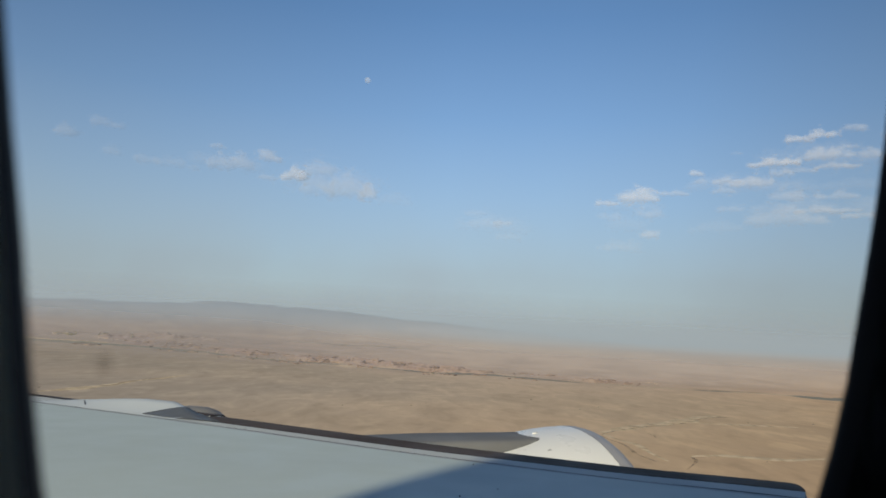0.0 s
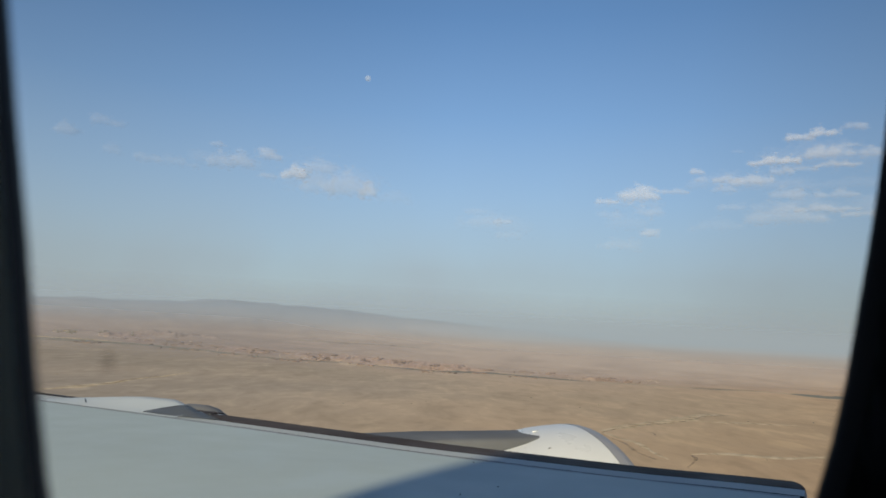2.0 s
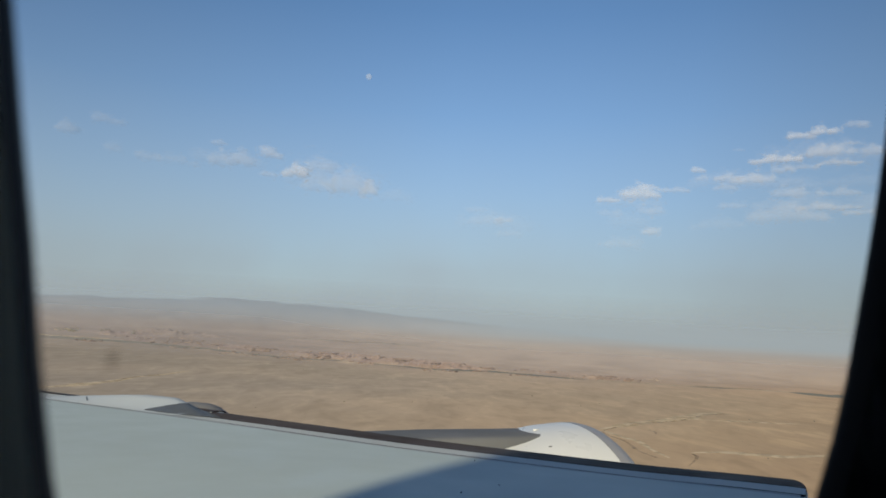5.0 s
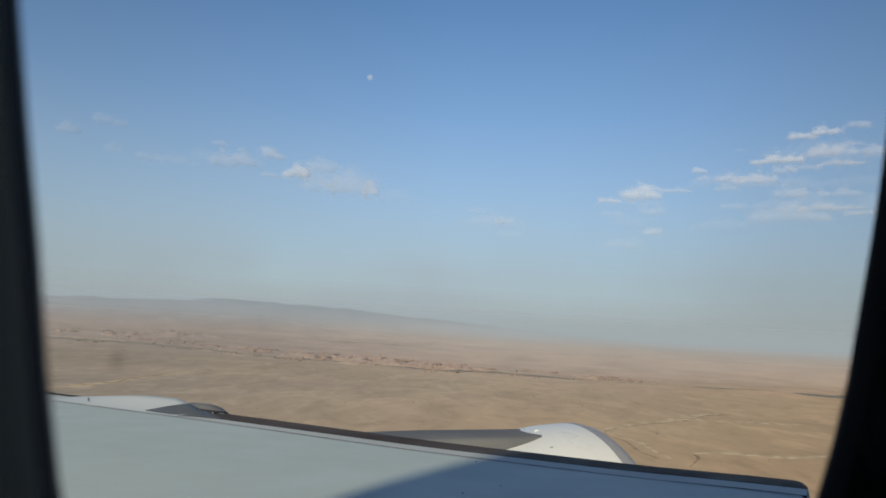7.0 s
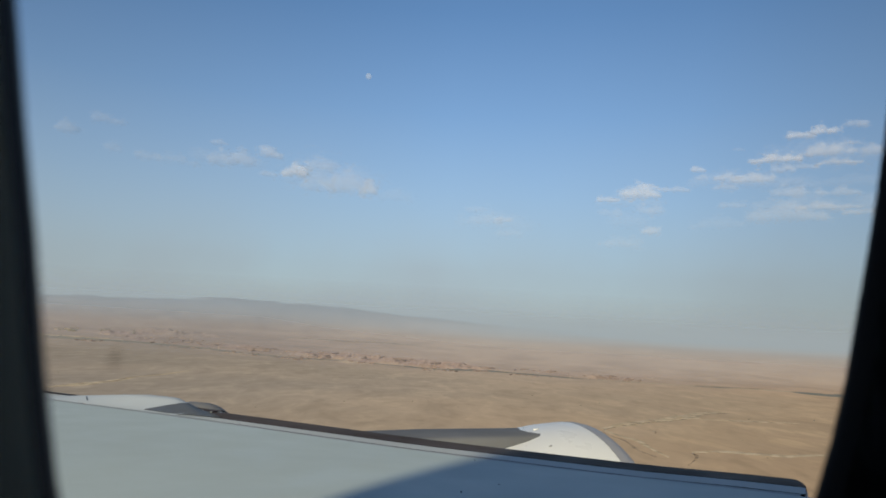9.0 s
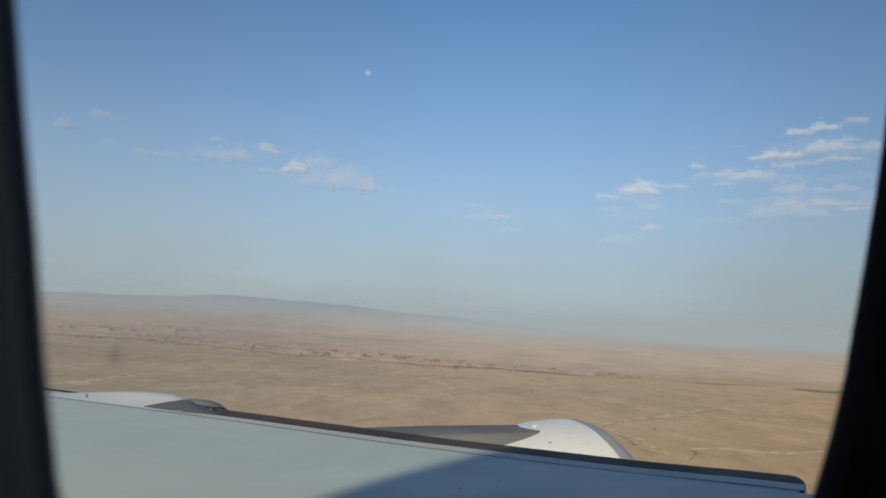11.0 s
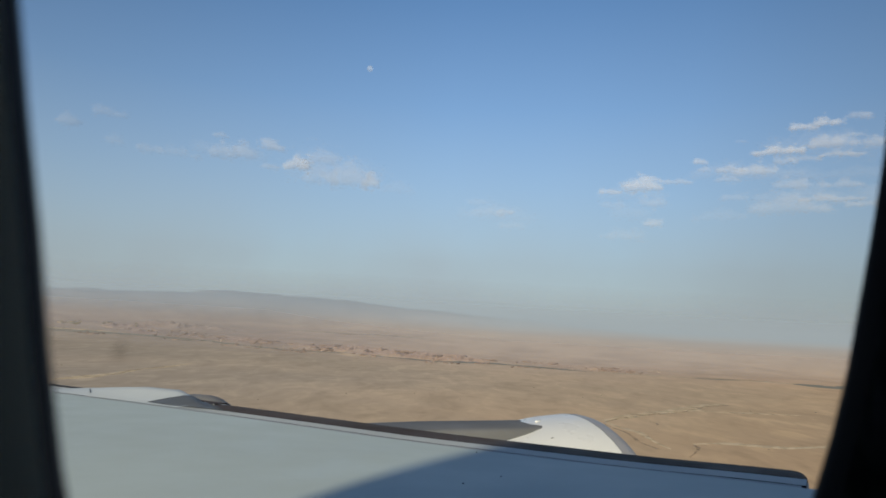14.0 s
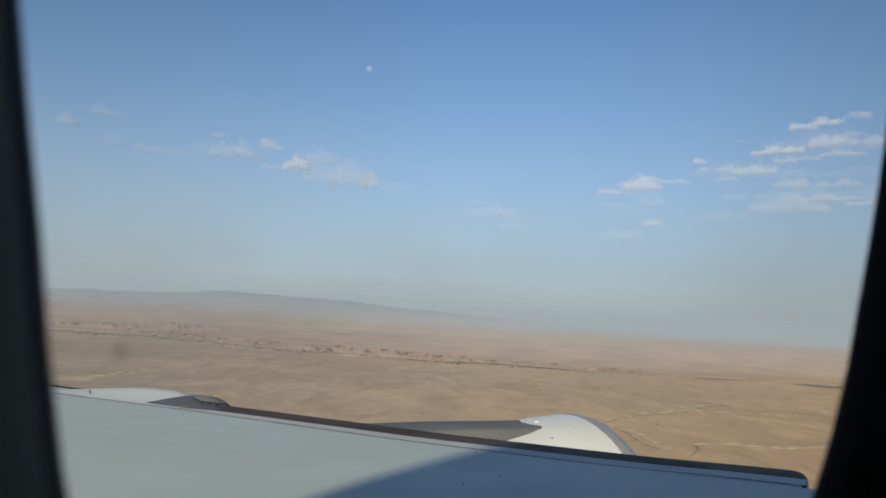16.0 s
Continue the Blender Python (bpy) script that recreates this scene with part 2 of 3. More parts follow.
def soil():
    m = Mat("desert_soil", 0.95)
    m.b.inputs["Specular IOR Level"].default_value = 0.15
    big = m.noise(0.0016, 5, (0.8, 1, 1), 0.5)
    mid = m.math("ADD", m.math("MULTIPLY", m.noise(0.0105, 3, (1, 0.5, 1), 0.5, 1.6), 0.6), m.math("MULTIPLY", m.noise(0.026, 4, (1, 0.38, 1), 0.5, 1.4), 0.4))
    fine = m.noise(0.045, 5, (1, 0.8, 1), 0.6)
    base = m.ramp(big, (0.32, (0.425, 0.343, 0.248)), (0.5, (0.488, 0.384, 0.273)), (0.68, (0.542, 0.416, 0.291)))
    pale = m.mix(m.ramp(mid, (0.51, 0.0), (0.63, 0.62)), base, (0.63, 0.498, 0.345))
    dark = m.mix(m.ramp(mid, (0.36, 0.4), (0.48, 0.0)), pale, (0.33, 0.262, 0.18))
    spots = m.mix(m.ramp(fine, (0.33, 0.14), (0.48, 0.0)), dark, (0.24, 0.2, 0.14))
    # redder silt on the plain past the river, haze-tinted rock in the range
    sep, xyz = m.n.new("ShaderNodeSeparateXYZ"), m.place
    m.l.new(xyz, sep.inputs[0])
    red = m.ramp(m.noise(0.0055, 6, (0.8, 0.9, 1), 0.62, 0.6), (0.34, (0.365, 0.279, 0.226)), (0.5, (0.482, 0.371, 0.290)), (0.66, (0.575, 0.446, 0.340)))
    c = m.mix(m.math("MULTIPLY", m.attribute("silt"), 0.75), spots, red)
    gullies = m.ramp(m.noise(0.016, 6, (1.6, 0.7, 1), 0.7), (0.36, (0.315, 0.208, 0.162)), (0.48, (0.45, 0.315, 0.252)), (0.64, (0.545, 0.405, 0.322)))
    c = m.mix(m.math("MULTIPLY", m.attribute("badlands"), 0.85), c, gullies)
    # the near plain turns to orange sand towards the east
    sand_dim = m.math("ADD", m.math("SUBTRACT", m.math("MULTIPLY", sep.outputs[0], 1.3), sep.outputs[1]), m.math("MULTIPLY", m.noise(0.004, 3), 500))
    c = m.mix(m.ramp(m.math("MULTIPLY", m.math("ADD", sand_dim, 1700.0), 0.0005, True), (0.15, 0.0), (0.72, 1.0)), c, m.mix(1.0, c, (1.03, 0.955, 0.83), "MULTIPLY"))
    # farther east also darker: dimming by the window glass put into the soil
    c = m.mix(m.ramp(m.math("MULTIPLY", m.math("ADD", sand_dim, 1700.0), 0.0005, True), (0.68, 0.0), (0.9, 1.0)), c, m.mix(1.0, c, (0.93, 0.89, 0.84), "MULTIPLY"))
    # range rock turns blue-grey with height: distance haze put into its colour
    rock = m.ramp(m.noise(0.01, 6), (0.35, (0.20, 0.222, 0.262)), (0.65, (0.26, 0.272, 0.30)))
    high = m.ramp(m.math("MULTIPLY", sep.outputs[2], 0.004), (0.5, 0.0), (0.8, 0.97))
    # steep slopes darkened: bare rock, with gully shade put into the colour
    nz = m.n.new("ShaderNodeSeparateXYZ")
    m.l.new(m.n.new("ShaderNodeNewGeometry").outputs["Normal"], nz.inputs[0])
    steep = m.ramp(nz.outputs[2], (0.88, 0.9), (0.988, 0.0))
    c = m.mix(steep, c, (0.19, 0.145, 0.115))
    # soil greyed and darkened westward: haze and window dimming put into its colour
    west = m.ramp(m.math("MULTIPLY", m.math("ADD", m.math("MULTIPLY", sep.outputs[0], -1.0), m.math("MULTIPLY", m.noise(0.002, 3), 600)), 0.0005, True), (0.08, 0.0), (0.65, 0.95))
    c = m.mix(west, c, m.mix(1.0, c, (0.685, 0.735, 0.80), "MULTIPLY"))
    # duller and more mauve on the slope up to the hills
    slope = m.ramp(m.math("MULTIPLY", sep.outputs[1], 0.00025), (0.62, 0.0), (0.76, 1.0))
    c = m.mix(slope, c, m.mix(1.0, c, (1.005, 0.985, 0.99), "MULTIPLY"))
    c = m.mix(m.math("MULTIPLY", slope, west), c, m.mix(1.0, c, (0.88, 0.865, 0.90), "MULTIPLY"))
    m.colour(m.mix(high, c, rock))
    return m.bump(m.noise(0.06, 4), 0.25, 3.0)


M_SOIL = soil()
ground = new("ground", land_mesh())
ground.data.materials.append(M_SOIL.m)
tagged(ground, "dry tan and reddish desert plain with eroded banks and far hills", "ground", kind="structure")


def strip(name, points, widths, material, label, category, lift=0.6, wobble=0.0, step=12.0):
    """A narrow band laid over the land along a line."""
    px, py = np.array([p[0] for p in points], float), np.array([p[1] for p in points], float)
    run = np.concatenate([[0], np.cumsum(np.hypot(np.diff(px), np.diff(py)))])
    t = np.arange(0, run[-1], step)
    x, y, w = np.interp(t, run, px), np.interp(t, run, py), np.interp(t, run, widths)
    for _ in range(6):
        x[1:-1], y[1:-1] = (x[:-2] + 2 * x[1:-1] + x[2:]) / 4, (y[:-2] + 2 * y[1:-1] + y[2:]) / 4
    y = y + wobble * (lattice_noise(t / 60.0, t * 0) - 0.5)
    dx, dy = np.gradient(x), np.gradient(y)
    n = np.hypot(dx, dy)
    w = w * (0.55 + 0.9 * lattice_noise(t / 35.0, t * 0 + 9))
    rows = []
    for side in (-1, -0.33, 0.33, 1):
        sx, sy = x - dy / n * w * side / 2, y + dx / n * w * side / 2
        rows.append([(float(p), float(q), float(r)) for p, q, r in zip(sx, sy, land(sx, sy) + lift * (1 if abs(side) < 1 else 0.2))])
    ob = part(name, sheet(rows), material, None)
    return tagged(ob, label, category, kind="structure")


# ---- haze: one upright sheet coloured like dusty air over the far plain ----
def haze_sheet():
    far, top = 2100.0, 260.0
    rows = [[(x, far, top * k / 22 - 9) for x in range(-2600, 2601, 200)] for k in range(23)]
    m = Mat("haze_tint")
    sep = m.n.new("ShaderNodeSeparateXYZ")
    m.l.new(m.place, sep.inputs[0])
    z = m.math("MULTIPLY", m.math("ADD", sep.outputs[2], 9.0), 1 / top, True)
    # haze is put into the sheet's opacity and colour by height
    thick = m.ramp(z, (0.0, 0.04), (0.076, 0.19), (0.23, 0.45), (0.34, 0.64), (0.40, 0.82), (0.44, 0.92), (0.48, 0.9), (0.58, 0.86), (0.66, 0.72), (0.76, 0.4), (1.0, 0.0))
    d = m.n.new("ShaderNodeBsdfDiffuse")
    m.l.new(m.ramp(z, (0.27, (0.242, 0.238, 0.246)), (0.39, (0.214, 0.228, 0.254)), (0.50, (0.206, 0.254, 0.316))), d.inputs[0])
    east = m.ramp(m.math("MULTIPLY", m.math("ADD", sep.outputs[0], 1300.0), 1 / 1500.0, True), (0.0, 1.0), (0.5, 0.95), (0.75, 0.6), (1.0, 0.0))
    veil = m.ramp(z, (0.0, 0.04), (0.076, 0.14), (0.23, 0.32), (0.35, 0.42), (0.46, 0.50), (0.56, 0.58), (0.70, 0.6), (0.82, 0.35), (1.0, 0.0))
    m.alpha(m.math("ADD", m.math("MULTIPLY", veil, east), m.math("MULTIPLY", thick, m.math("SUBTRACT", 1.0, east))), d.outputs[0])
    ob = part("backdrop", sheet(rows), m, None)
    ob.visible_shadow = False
    return tagged(ob, "upright sheet coloured as pale dusty haze over the far desert plain", "haze", kind="structure")


haze_sheet()


# ---- clouds and moon ----
def toward(az, el, d):
    return Vector((d * math.sin(radians(az)) * math.cos(radians(el)), d * math.cos(radians(az)) * math.cos(radians(el)), EYE + d * math.sin(radians(el))))


def cloud_material():
    """Thin vapour: dense in the middle of each billow, frayed at its rim."""
    m = Mat("cloud_vapour", 1.0)
    m.place = m.n.new("ShaderNodeNewGeometry").outputs["Position"]
    lumps = m.math("MULTIPLY", m.math("SUBTRACT", m.noise(0.02, 3, (1, 1, 1.4)), 0.5), 2.4)
    wisps = m.math("MULTIPLY", m.math("SUBTRACT", m.noise(0.06, 4, (1, 1, 1.3), 0.55), 0.5), 1.1)
    body = m.math("ADD", m.attribute("thick"), m.math("MULTIPLY", m.math("ADD", lumps, wisps), m.math("SUBTRACT", 1.3, m.attribute("thick"))))
    fac = m.math("MULTIPLY", m.ramp(body, (0.04, 0.0), (0.25, 0.1), (0.55, 0.45), (1.0, 1.0)), m.attribute("dense"))
    e = m.n.new("ShaderNodeBsdfDiffuse")
    # greyer than cloud white: haze in front put into the colour
    e.inputs[0].default_value = (0.42, 0.435, 0.475, 1)
    m.alpha(fac, e.outputs[0])
    return m


M_CLOUD = cloud_material()


def cloud(az, el, w, h, dense):
    """A fair-weather cloud, w and h in degrees: a few billows on a flatter base, in one swelling sheet."""
    d = 4300.0
    rng = random.Random(int(az * 53 + el * 311))
    wide, high = d * radians(w), d * radians(h)
    count = max(3, min(7, round(1.8 * w / h)))
    billows = []
    for k in range(count):
        u = (k + 0.5 + rng.uniform(-0.3, 0.3)) / count - 0.5
        rz = high * rng.uniform(0.5, 0.9) * (1.1 - 0.8 * abs(u))
        rx = max(rz * rng.uniform(0.9, 1.4), wide / count * rng.uniform(0.9, 1.2))
        billows.append((u * wide, -high * 0.5 + rz * 0.7 + high * rng.uniform(0, 0.14), rx, rz))
    nx, nz = max(16, min(56, round(14 * w / h))), 16
    x, z = np.meshgrid(np.linspace(-0.85, 0.85, nx) * (wide + high * 0.5), np.linspace(-1.05, 1.25, nz) * high)
    clear = np.ones_like(x)
    for cx, cz, rx, rz in billows:
        r2 = ((x - cx) / rx) ** 2 + ((z - cz) / (rz * np.where(z > cz, 1.0, 0.7))) ** 2
        clear *= 1 - 0.8 * np.maximum(0, 1 - r2) ** 1.2
    thick = (1 - clear) / max(0.5, float((1 - clear).max()))
    verts = np.stack([x.ravel(), (-0.35 * high * thick).ravel(), z.ravel()], 1)
    a, b = np.meshgrid(np.arange(nz - 1), np.arange(nx - 1), indexing="ij")
    q = (a * nx + b).ravel()
    faces = np.stack([q, q + 1, q + nx + 1, q + nx], 1)
    faces = faces[thick.ravel()[faces].max(1) > 0]
    kept = np.unique(faces)
    me = bpy.data.meshes.new("cloud")
    me.from_pydata(verts[kept].tolist(), [], np.searchsorted(kept, faces).tolist())
    me.shade_smooth()
    me.materials.append(M_CLOUD.m)
    for key, values in (("thick", thick.ravel()[kept]), ("dense", np.full(len(kept), 0.62 * dense))):
        me.attributes.new(key, "FLOAT", "POINT").data.foreach_set("value", values.astype(np.float32))
    ob = new("cloud", me)
    ob.matrix_world = Matrix.Translation(toward(az, el - 0.25, d)) @ pose(0, 0, 0, 0, 0, -az)
    words = "faint wisp of thin white cloud" if dense < 0.22 else "soft half-transparent white fair-weather cloud" if dense < 0.5 else "bright white puff of fair-weather cloud"
    return tagged(ob, words + " in blue sky", "cloud", "fair-weather clouds")


for row in (  # west bank
    (-30.1, 13.3, 1.0, 1.1, 0.25), (-27.5, 14.3, 2.3, 0.8, 0.2), (-26.9, 12.3, 1.0, 0.8, 0.15), (-24.6, 12.1, 1.6, 0.7, 0.2),
    (-22.2, 12.1, 2.9, 0.8, 0.15), (-19.2, 13.9, 1.2, 0.5, 0.25), (-19.0, 12.5, 2.0, 1.2, 0.3), (-17.5, 13.6, 0.8, 0.4, 0.2),
    (-17.1, 12.7, 1.3, 1.2, 0.3), (-15.2, 13.5, 1.6, 0.9, 0.5), (-15.2, 11.9, 1.2, 0.5, 0.3), (-12.9, 12.3, 1.9, 1.3, 0.75),
    (-10.9, 12.9, 1.9, 1.1, 0.3), (-11.1, 11.4, 1.9, 1.7, 0.25), (-8.7, 11.3, 2.8, 1.9, 0.35), (-6.9, 11.3, 1.2, 1.1, 0.55),
    (-4.8, 10.9, 2.9, 1.1, 0.1),
):
    cloud(*row)
for row in (  # thin veils between the puffs
    (-10.0, 11.9, 7.0, 2.6, 0.12), (-18.5, 12.7, 6.0, 1.6, 0.1), (15.0, 11.2, 5.0, 1.4, 0.12), (23.2, 12.7, 8.0, 1.4, 0.14), (28.6, 14.3, 7.0, 2.0, 0.15),
    (28.8, 10.8, 9.0, 1.8, 0.15), (28.5, 12.4, 8.0, 1.2, 0.1), (4.0, 9.2, 6.0, 1.6, 0.08),
):
    cloud(*row)
for row in (  # middle bank
    (2.3, 10.2, 1.2, 0.7, 0.15), (4.7, 9.6, 1.7, 0.7, 0.4), (3.0, 9.4, 2.9, 0.9, 0.14), (5.2, 8.4, 1.9, 0.8, 0.14),
):
    cloud(*row)
for row in (  # east bank
    (13.3, 11.4, 1.8, 0.5, 0.55), (15.8, 11.8, 2.9, 1.1, 0.75), (13.5, 10.3, 1.8, 0.9, 0.15), (16.7, 10.5, 1.6, 0.9, 0.3),
    (14.7, 9.7, 2.7, 1.8, 0.1), (16.6, 8.9, 1.3, 0.7, 0.45), (14.3, 7.8, 2.7, 1.1, 0.18), (18.6, 12.2, 2.2, 0.5, 0.38),
    (20.3, 13.7, 1.0, 0.5, 0.55), (20.6, 13.1, 0.7, 0.5, 0.25), (22.4, 13.1, 1.7, 0.7, 0.5), (24.0, 12.8, 3.2, 0.8, 0.55),
    (22.2, 12.3, 1.7, 0.5, 0.3), (22.8, 10.9, 2.0, 0.6, 0.2), (21.6, 9.4, 3.7, 0.9, 0.1), (23.2, 15.2, 0.7, 0.5, 0.15),
):
    cloud(*row)
for row in (  # far east bank
    (26.4, 13.5, 1.6, 0.7, 0.4), (25.8, 14.3, 3.5, 0.8, 0.8), (27.6, 15.9, 1.9, 0.7, 0.7), (29.1, 16.1, 1.9, 0.7, 0.7),
    (31.3, 16.4, 1.3, 0.6, 0.4), (29.4, 14.6, 2.9, 0.9, 0.6), (30.1, 13.8, 2.9, 0.5, 0.6), (27.7, 13.6, 2.3, 0.4, 0.3),
    (31.1, 15.1, 0.9, 0.3, 0.25), (32.3, 14.5, 1.4, 0.9, 0.4), (26.8, 11.7, 2.3, 0.8, 0.35), (30.1, 11.6, 2.9, 0.6, 0.3),
    (26.4, 10.0, 5.4, 1.3, 0.3), (29.4, 10.6, 4.4, 0.5, 0.45), (31.5, 10.2, 2.1, 0.6, 0.4), (34.5, 15.6, 2.2, 1.4, 0.5), (34.3, 14.1, 2.6, 0.8, 0.4),
):
    cloud(*row)


bm = bmesh.new()
bmesh.ops.create_uvsphere(bm, u_segments=32, v_segments=16, radius=4700 * math.tan(radians(0.25)))
mm = Mat("moon_rock", 1.0)
mm.colour(mm.ramp(mm.noise(0.06, 4), (0.4, (0.5, 0.55, 0.6)), (0.6, (0.75, 0.8, 0.85))))
mm.alpha(mm.math("ADD", 0.17, 0.0))
moon = part("moon", bm, mm)
moon.location = toward(-7.6, 20.32, 4700)
tagged(moon, "pale gibbous daytime moon in the blue sky", "moon")

# ---- the aeroplane: bearings of its nose and of its side, and the frame of the wing ----
HEAD = 28.0
FWD = Vector((math.cos(radians(HEAD)), math.sin(radians(HEAD)), 0))
OUT = Vector((-FWD.y, FWD.x, 0))
UPW = Vector((0, 0, 1))
HERE = Vector((0, 0, EYE))
ROOT = HERE + Vector((2.244, 4.239, -0.800))
SPAN = Vector((-0.8743, 0.4846, -0.0280))
AFT = Vector((-0.4848 * math.cos(radians(2)), -0.8746 * math.cos(radians(2)), math.sin(radians(2))))
WNORMAL = SPAN.cross(AFT).normalized()
if WNORMAL.z < 0:
    WNORMAL = -WNORMAL


def wing_point(s, v, n=0.0):
    """A point of the wing: s outboard along the leading edge, v aft of it, n above its skin."""
    bow = 0.014 * min(max(s - 2.5, 0.0), 2.5) + 0.006 * max(s - 5.0, 0.0) + 0.016 * smooth_step(1.1, 0.1, s)
    return ROOT + SPAN * s + AFT * v + WNORMAL * (n + bow)


wing = thing("aeroplane_wing", "grey-painted airliner wing with dark metal leading edge", "wing")
wing.location = ROOT


def on_wing(name, bm, mat, label="", parent=None):
    ob = part(name, bm, mat, parent or wing, label)
    if not parent:
        ob.matrix_parent_inverse = Matrix.Translation(-ROOT)
    return ob


def crown(v):
    """Height of the wing's upper skin over the plane of its front part."""
    return 0.0 if v < 1.6 else -0.012 * (v - 1.6) ** 2


def loft(profile, stations):
    return sheet([[wing_point(s, v, n) for v, n in profile] for s in stations])


# main skin, upper and lower, from the slat gap to the trailing edge
rows = []
for v in [0.66, 0.9, 1.2, 1.6, 2.0, 2.5, 3.0, 3.6, 4.4, 5.2, 6.0]:
    s0 = (-2.55 + 0.545 * v) / 0.8387
    rows.append([wing_point(s0 + (16 - s0) * k / 24, v, crown(v)) for k in range(25)])
low = [[p - WNORMAL * th for p in row] for row, th in ((rows[-1], 0.06), (rows[5], 0.75), (rows[0], 0.5))]
upper = on_wing("upper_skin", sheet(rows), M_WING, "light grey painted skin with faint streaks")
on_wing("lower_skin", sheet([rows[-1]] + low), M_WING)


def slat(s0, s1, metal_root, metal_grow, capped_ends, name="slat"):
    """A leading-edge slat: painted top strip, dark nose, closed ends with a small round."""
    n = max(6, int((s1 - s0) / 0.25))
    r = 0.085
    ends = [r * e for e in (0.0, 0.03, 0.12, 0.3, 0.5, 0.75, 1.0)]
    st = [s0 + e for e in ends] + [s0 + r + (s1 - s0 - 2 * r) * k / n for k in range(1, n)] + [s1 - e for e in ends[::-1]]
    edge = lambda s: metal_root + metal_grow * s
    top = on_wing(name, sheet([[wing_point(s, v, q) for v, q in ((edge(s) + 0.001, 0.0), (0.48, 0.001), (0.588, 0.0))] for s in st]), M_SLAT, "grey painted slat strip")
    nose = [(0.2, 0.002), (0.05, 0.0), (0.0, -0.004), (-0.03, -0.022), (-0.05, -0.06), (-0.04, -0.12), (0.05, -0.2), (0.5, -0.3)]
    rows = []
    for s in st:
        near = min([abs(s - e) for e in capped_ends])
        k = 1 - math.sqrt(max(0, 1 - (1 - near / r) ** 2)) if near < r else 0
        rows.append([wing_point(s, v + (0.75 * edge(s) * k if v < edge(s) else 0), q - (0.02 * k if v < edge(s) else 0)) for v, q in [(edge(s), 0.002)] + nose])
    on_wing("leading_edge", sheet(rows), M_METAL, "dark leading edge", top)
    for s in capped_ends:
        closed_end = [(edge(s), 0.002)] + nose[1::2] + [(0.5, -0.01)]
        on_wing("end_cap", capped([[wing_point(s + d, v + (0.75 * edge(s) if v < edge(s) else 0), q - 0.022) for v, q in closed_end] for d in (-0.004, 0.004)]), M_SLAT, "", top)


slat(0.0, 4.95, 0.35, 0.015, (0.0,))
slat(7.02, 15.8, 0.16, 0.0, (7.02, 15.8))
# fixed nose between the slats, swelling over the engine pylon
def slat_end(v):
    """Station at which the slat's slanting end lies, v aft of the leading edge."""
    return 5.29 - (v + 0.05) * 1.667


def swell(st, v):
    """Height of the nose panel over the wing's plane at station st."""
    top = float(np.interp(st, [4.5, 5.2, 5.56, 5.98, 6.34, 6.8, 7.02], [0.06, 0.076, 0.085, 0.082, 0.058, 0.018, 0.0]))
    return top * float(np.clip((0.585 - v) / 0.44, 0, 1) ** 1.15 * smooth_step(0.0, 0.36, st - slat_end(v)))


def nose_panel(name, stations, lower, upper_edge, mat, label, lift=0.0, nose=True):
    """A skin panel of the nose between two edges given at each station, turned down round the front."""
    rows = []
    for st in stations:
        a, b = lower(st), upper_edge(st)
        foot = 0.0 if nose else swell(st, a)
        row = [wing_point(st, a + (b - a) * k / 9, swell(st, a + (b - a) * k / 9) + lift - foot * (1 - k / 9)) for k in range(10)]
        if nose:
            h = swell(st, b) + lift
            row += [wing_point(st, b - 0.03, h - 0.012), wing_point(st, b - 0.045, h - 0.045), wing_point(st, b - 0.03, h - 0.12), wing_point(st, 0.5, -0.3)]
        rows.append(row)
    return on_wing(name, sheet(rows), mat, label)


nose_panel("fixed_nose", [4.87 + 0.05 * k for k in range(44)], lambda st: 0.587, lambda st: 0.0, M_NOSE, "light grey fixed leading edge swelling over the pylon")
nose_panel("pylon_cap", [4.5 + 0.03 * k for k in range(28)] + [5.33], lambda st: float(np.interp(st, [4.5, 4.75, 4.99, 5.33], [0.41, 0.49, 0.56, 0.54])),
           lambda st: float(np.interp(st, [4.5, 4.75, 5.0, 5.06, 5.12, 5.2, 5.28, 5.33], [0.40, 0.25, 0.10, 0.08, 0.12, 0.2, 0.34, 0.535])), M_CAP, "dark grey pointed pylon cap", 0.006, False)
nose_panel("slat_tip", [4.92 + 0.03 * k for k in range(13)], lambda st: (5.29 - st) / 1.667 - 0.05, lambda st: -0.03, M_METAL, "dark slanting tip of the slat", 0.008)
# rounded fairing in front of the slat's tip
rows = []
for k in range(13):
    st = 5.12 + 0.065 * k
    top = float(np.interp(st, [5.12, 5.2, 5.3, 5.4, 5.64, 5.9], [-0.085, -0.035, 0.012, 0.033, 0.030, -0.03]))
    rows.append([wing_point(st, -0.255 + 0.215 * math.cos(a), top + 0.004 - 0.16 + 0.16 * math.sin(a)) for a in [math.pi * i / 12 for i in range(13)]])
on_wing("front_fairing", sheet(rows), M_FRONT, "grey rounded fairing in front of the slat")
bm = bmesh.new()
bmesh.ops.create_cone(bm, cap_ends=True, segments=12, radius1=0.006, radius2=0.005, depth=0.006)
bmesh.ops.transform(bm, matrix=Matrix.Translation(wing_point(4.83, 0.21, 0.014)), verts=bm.verts)
on_wing("fastener", bm, M_SLAT, "bright fastener head")
on_wing("slat_seal", sheet([[wing_point(slat_end(v) + e, v, 0.0105) for v in (0.19, 0.26, 0.33, 0.40)] for e in (-0.03, -0.012, 0.006)]), M_SEAL, "dark seal at the slanting end of the slat")
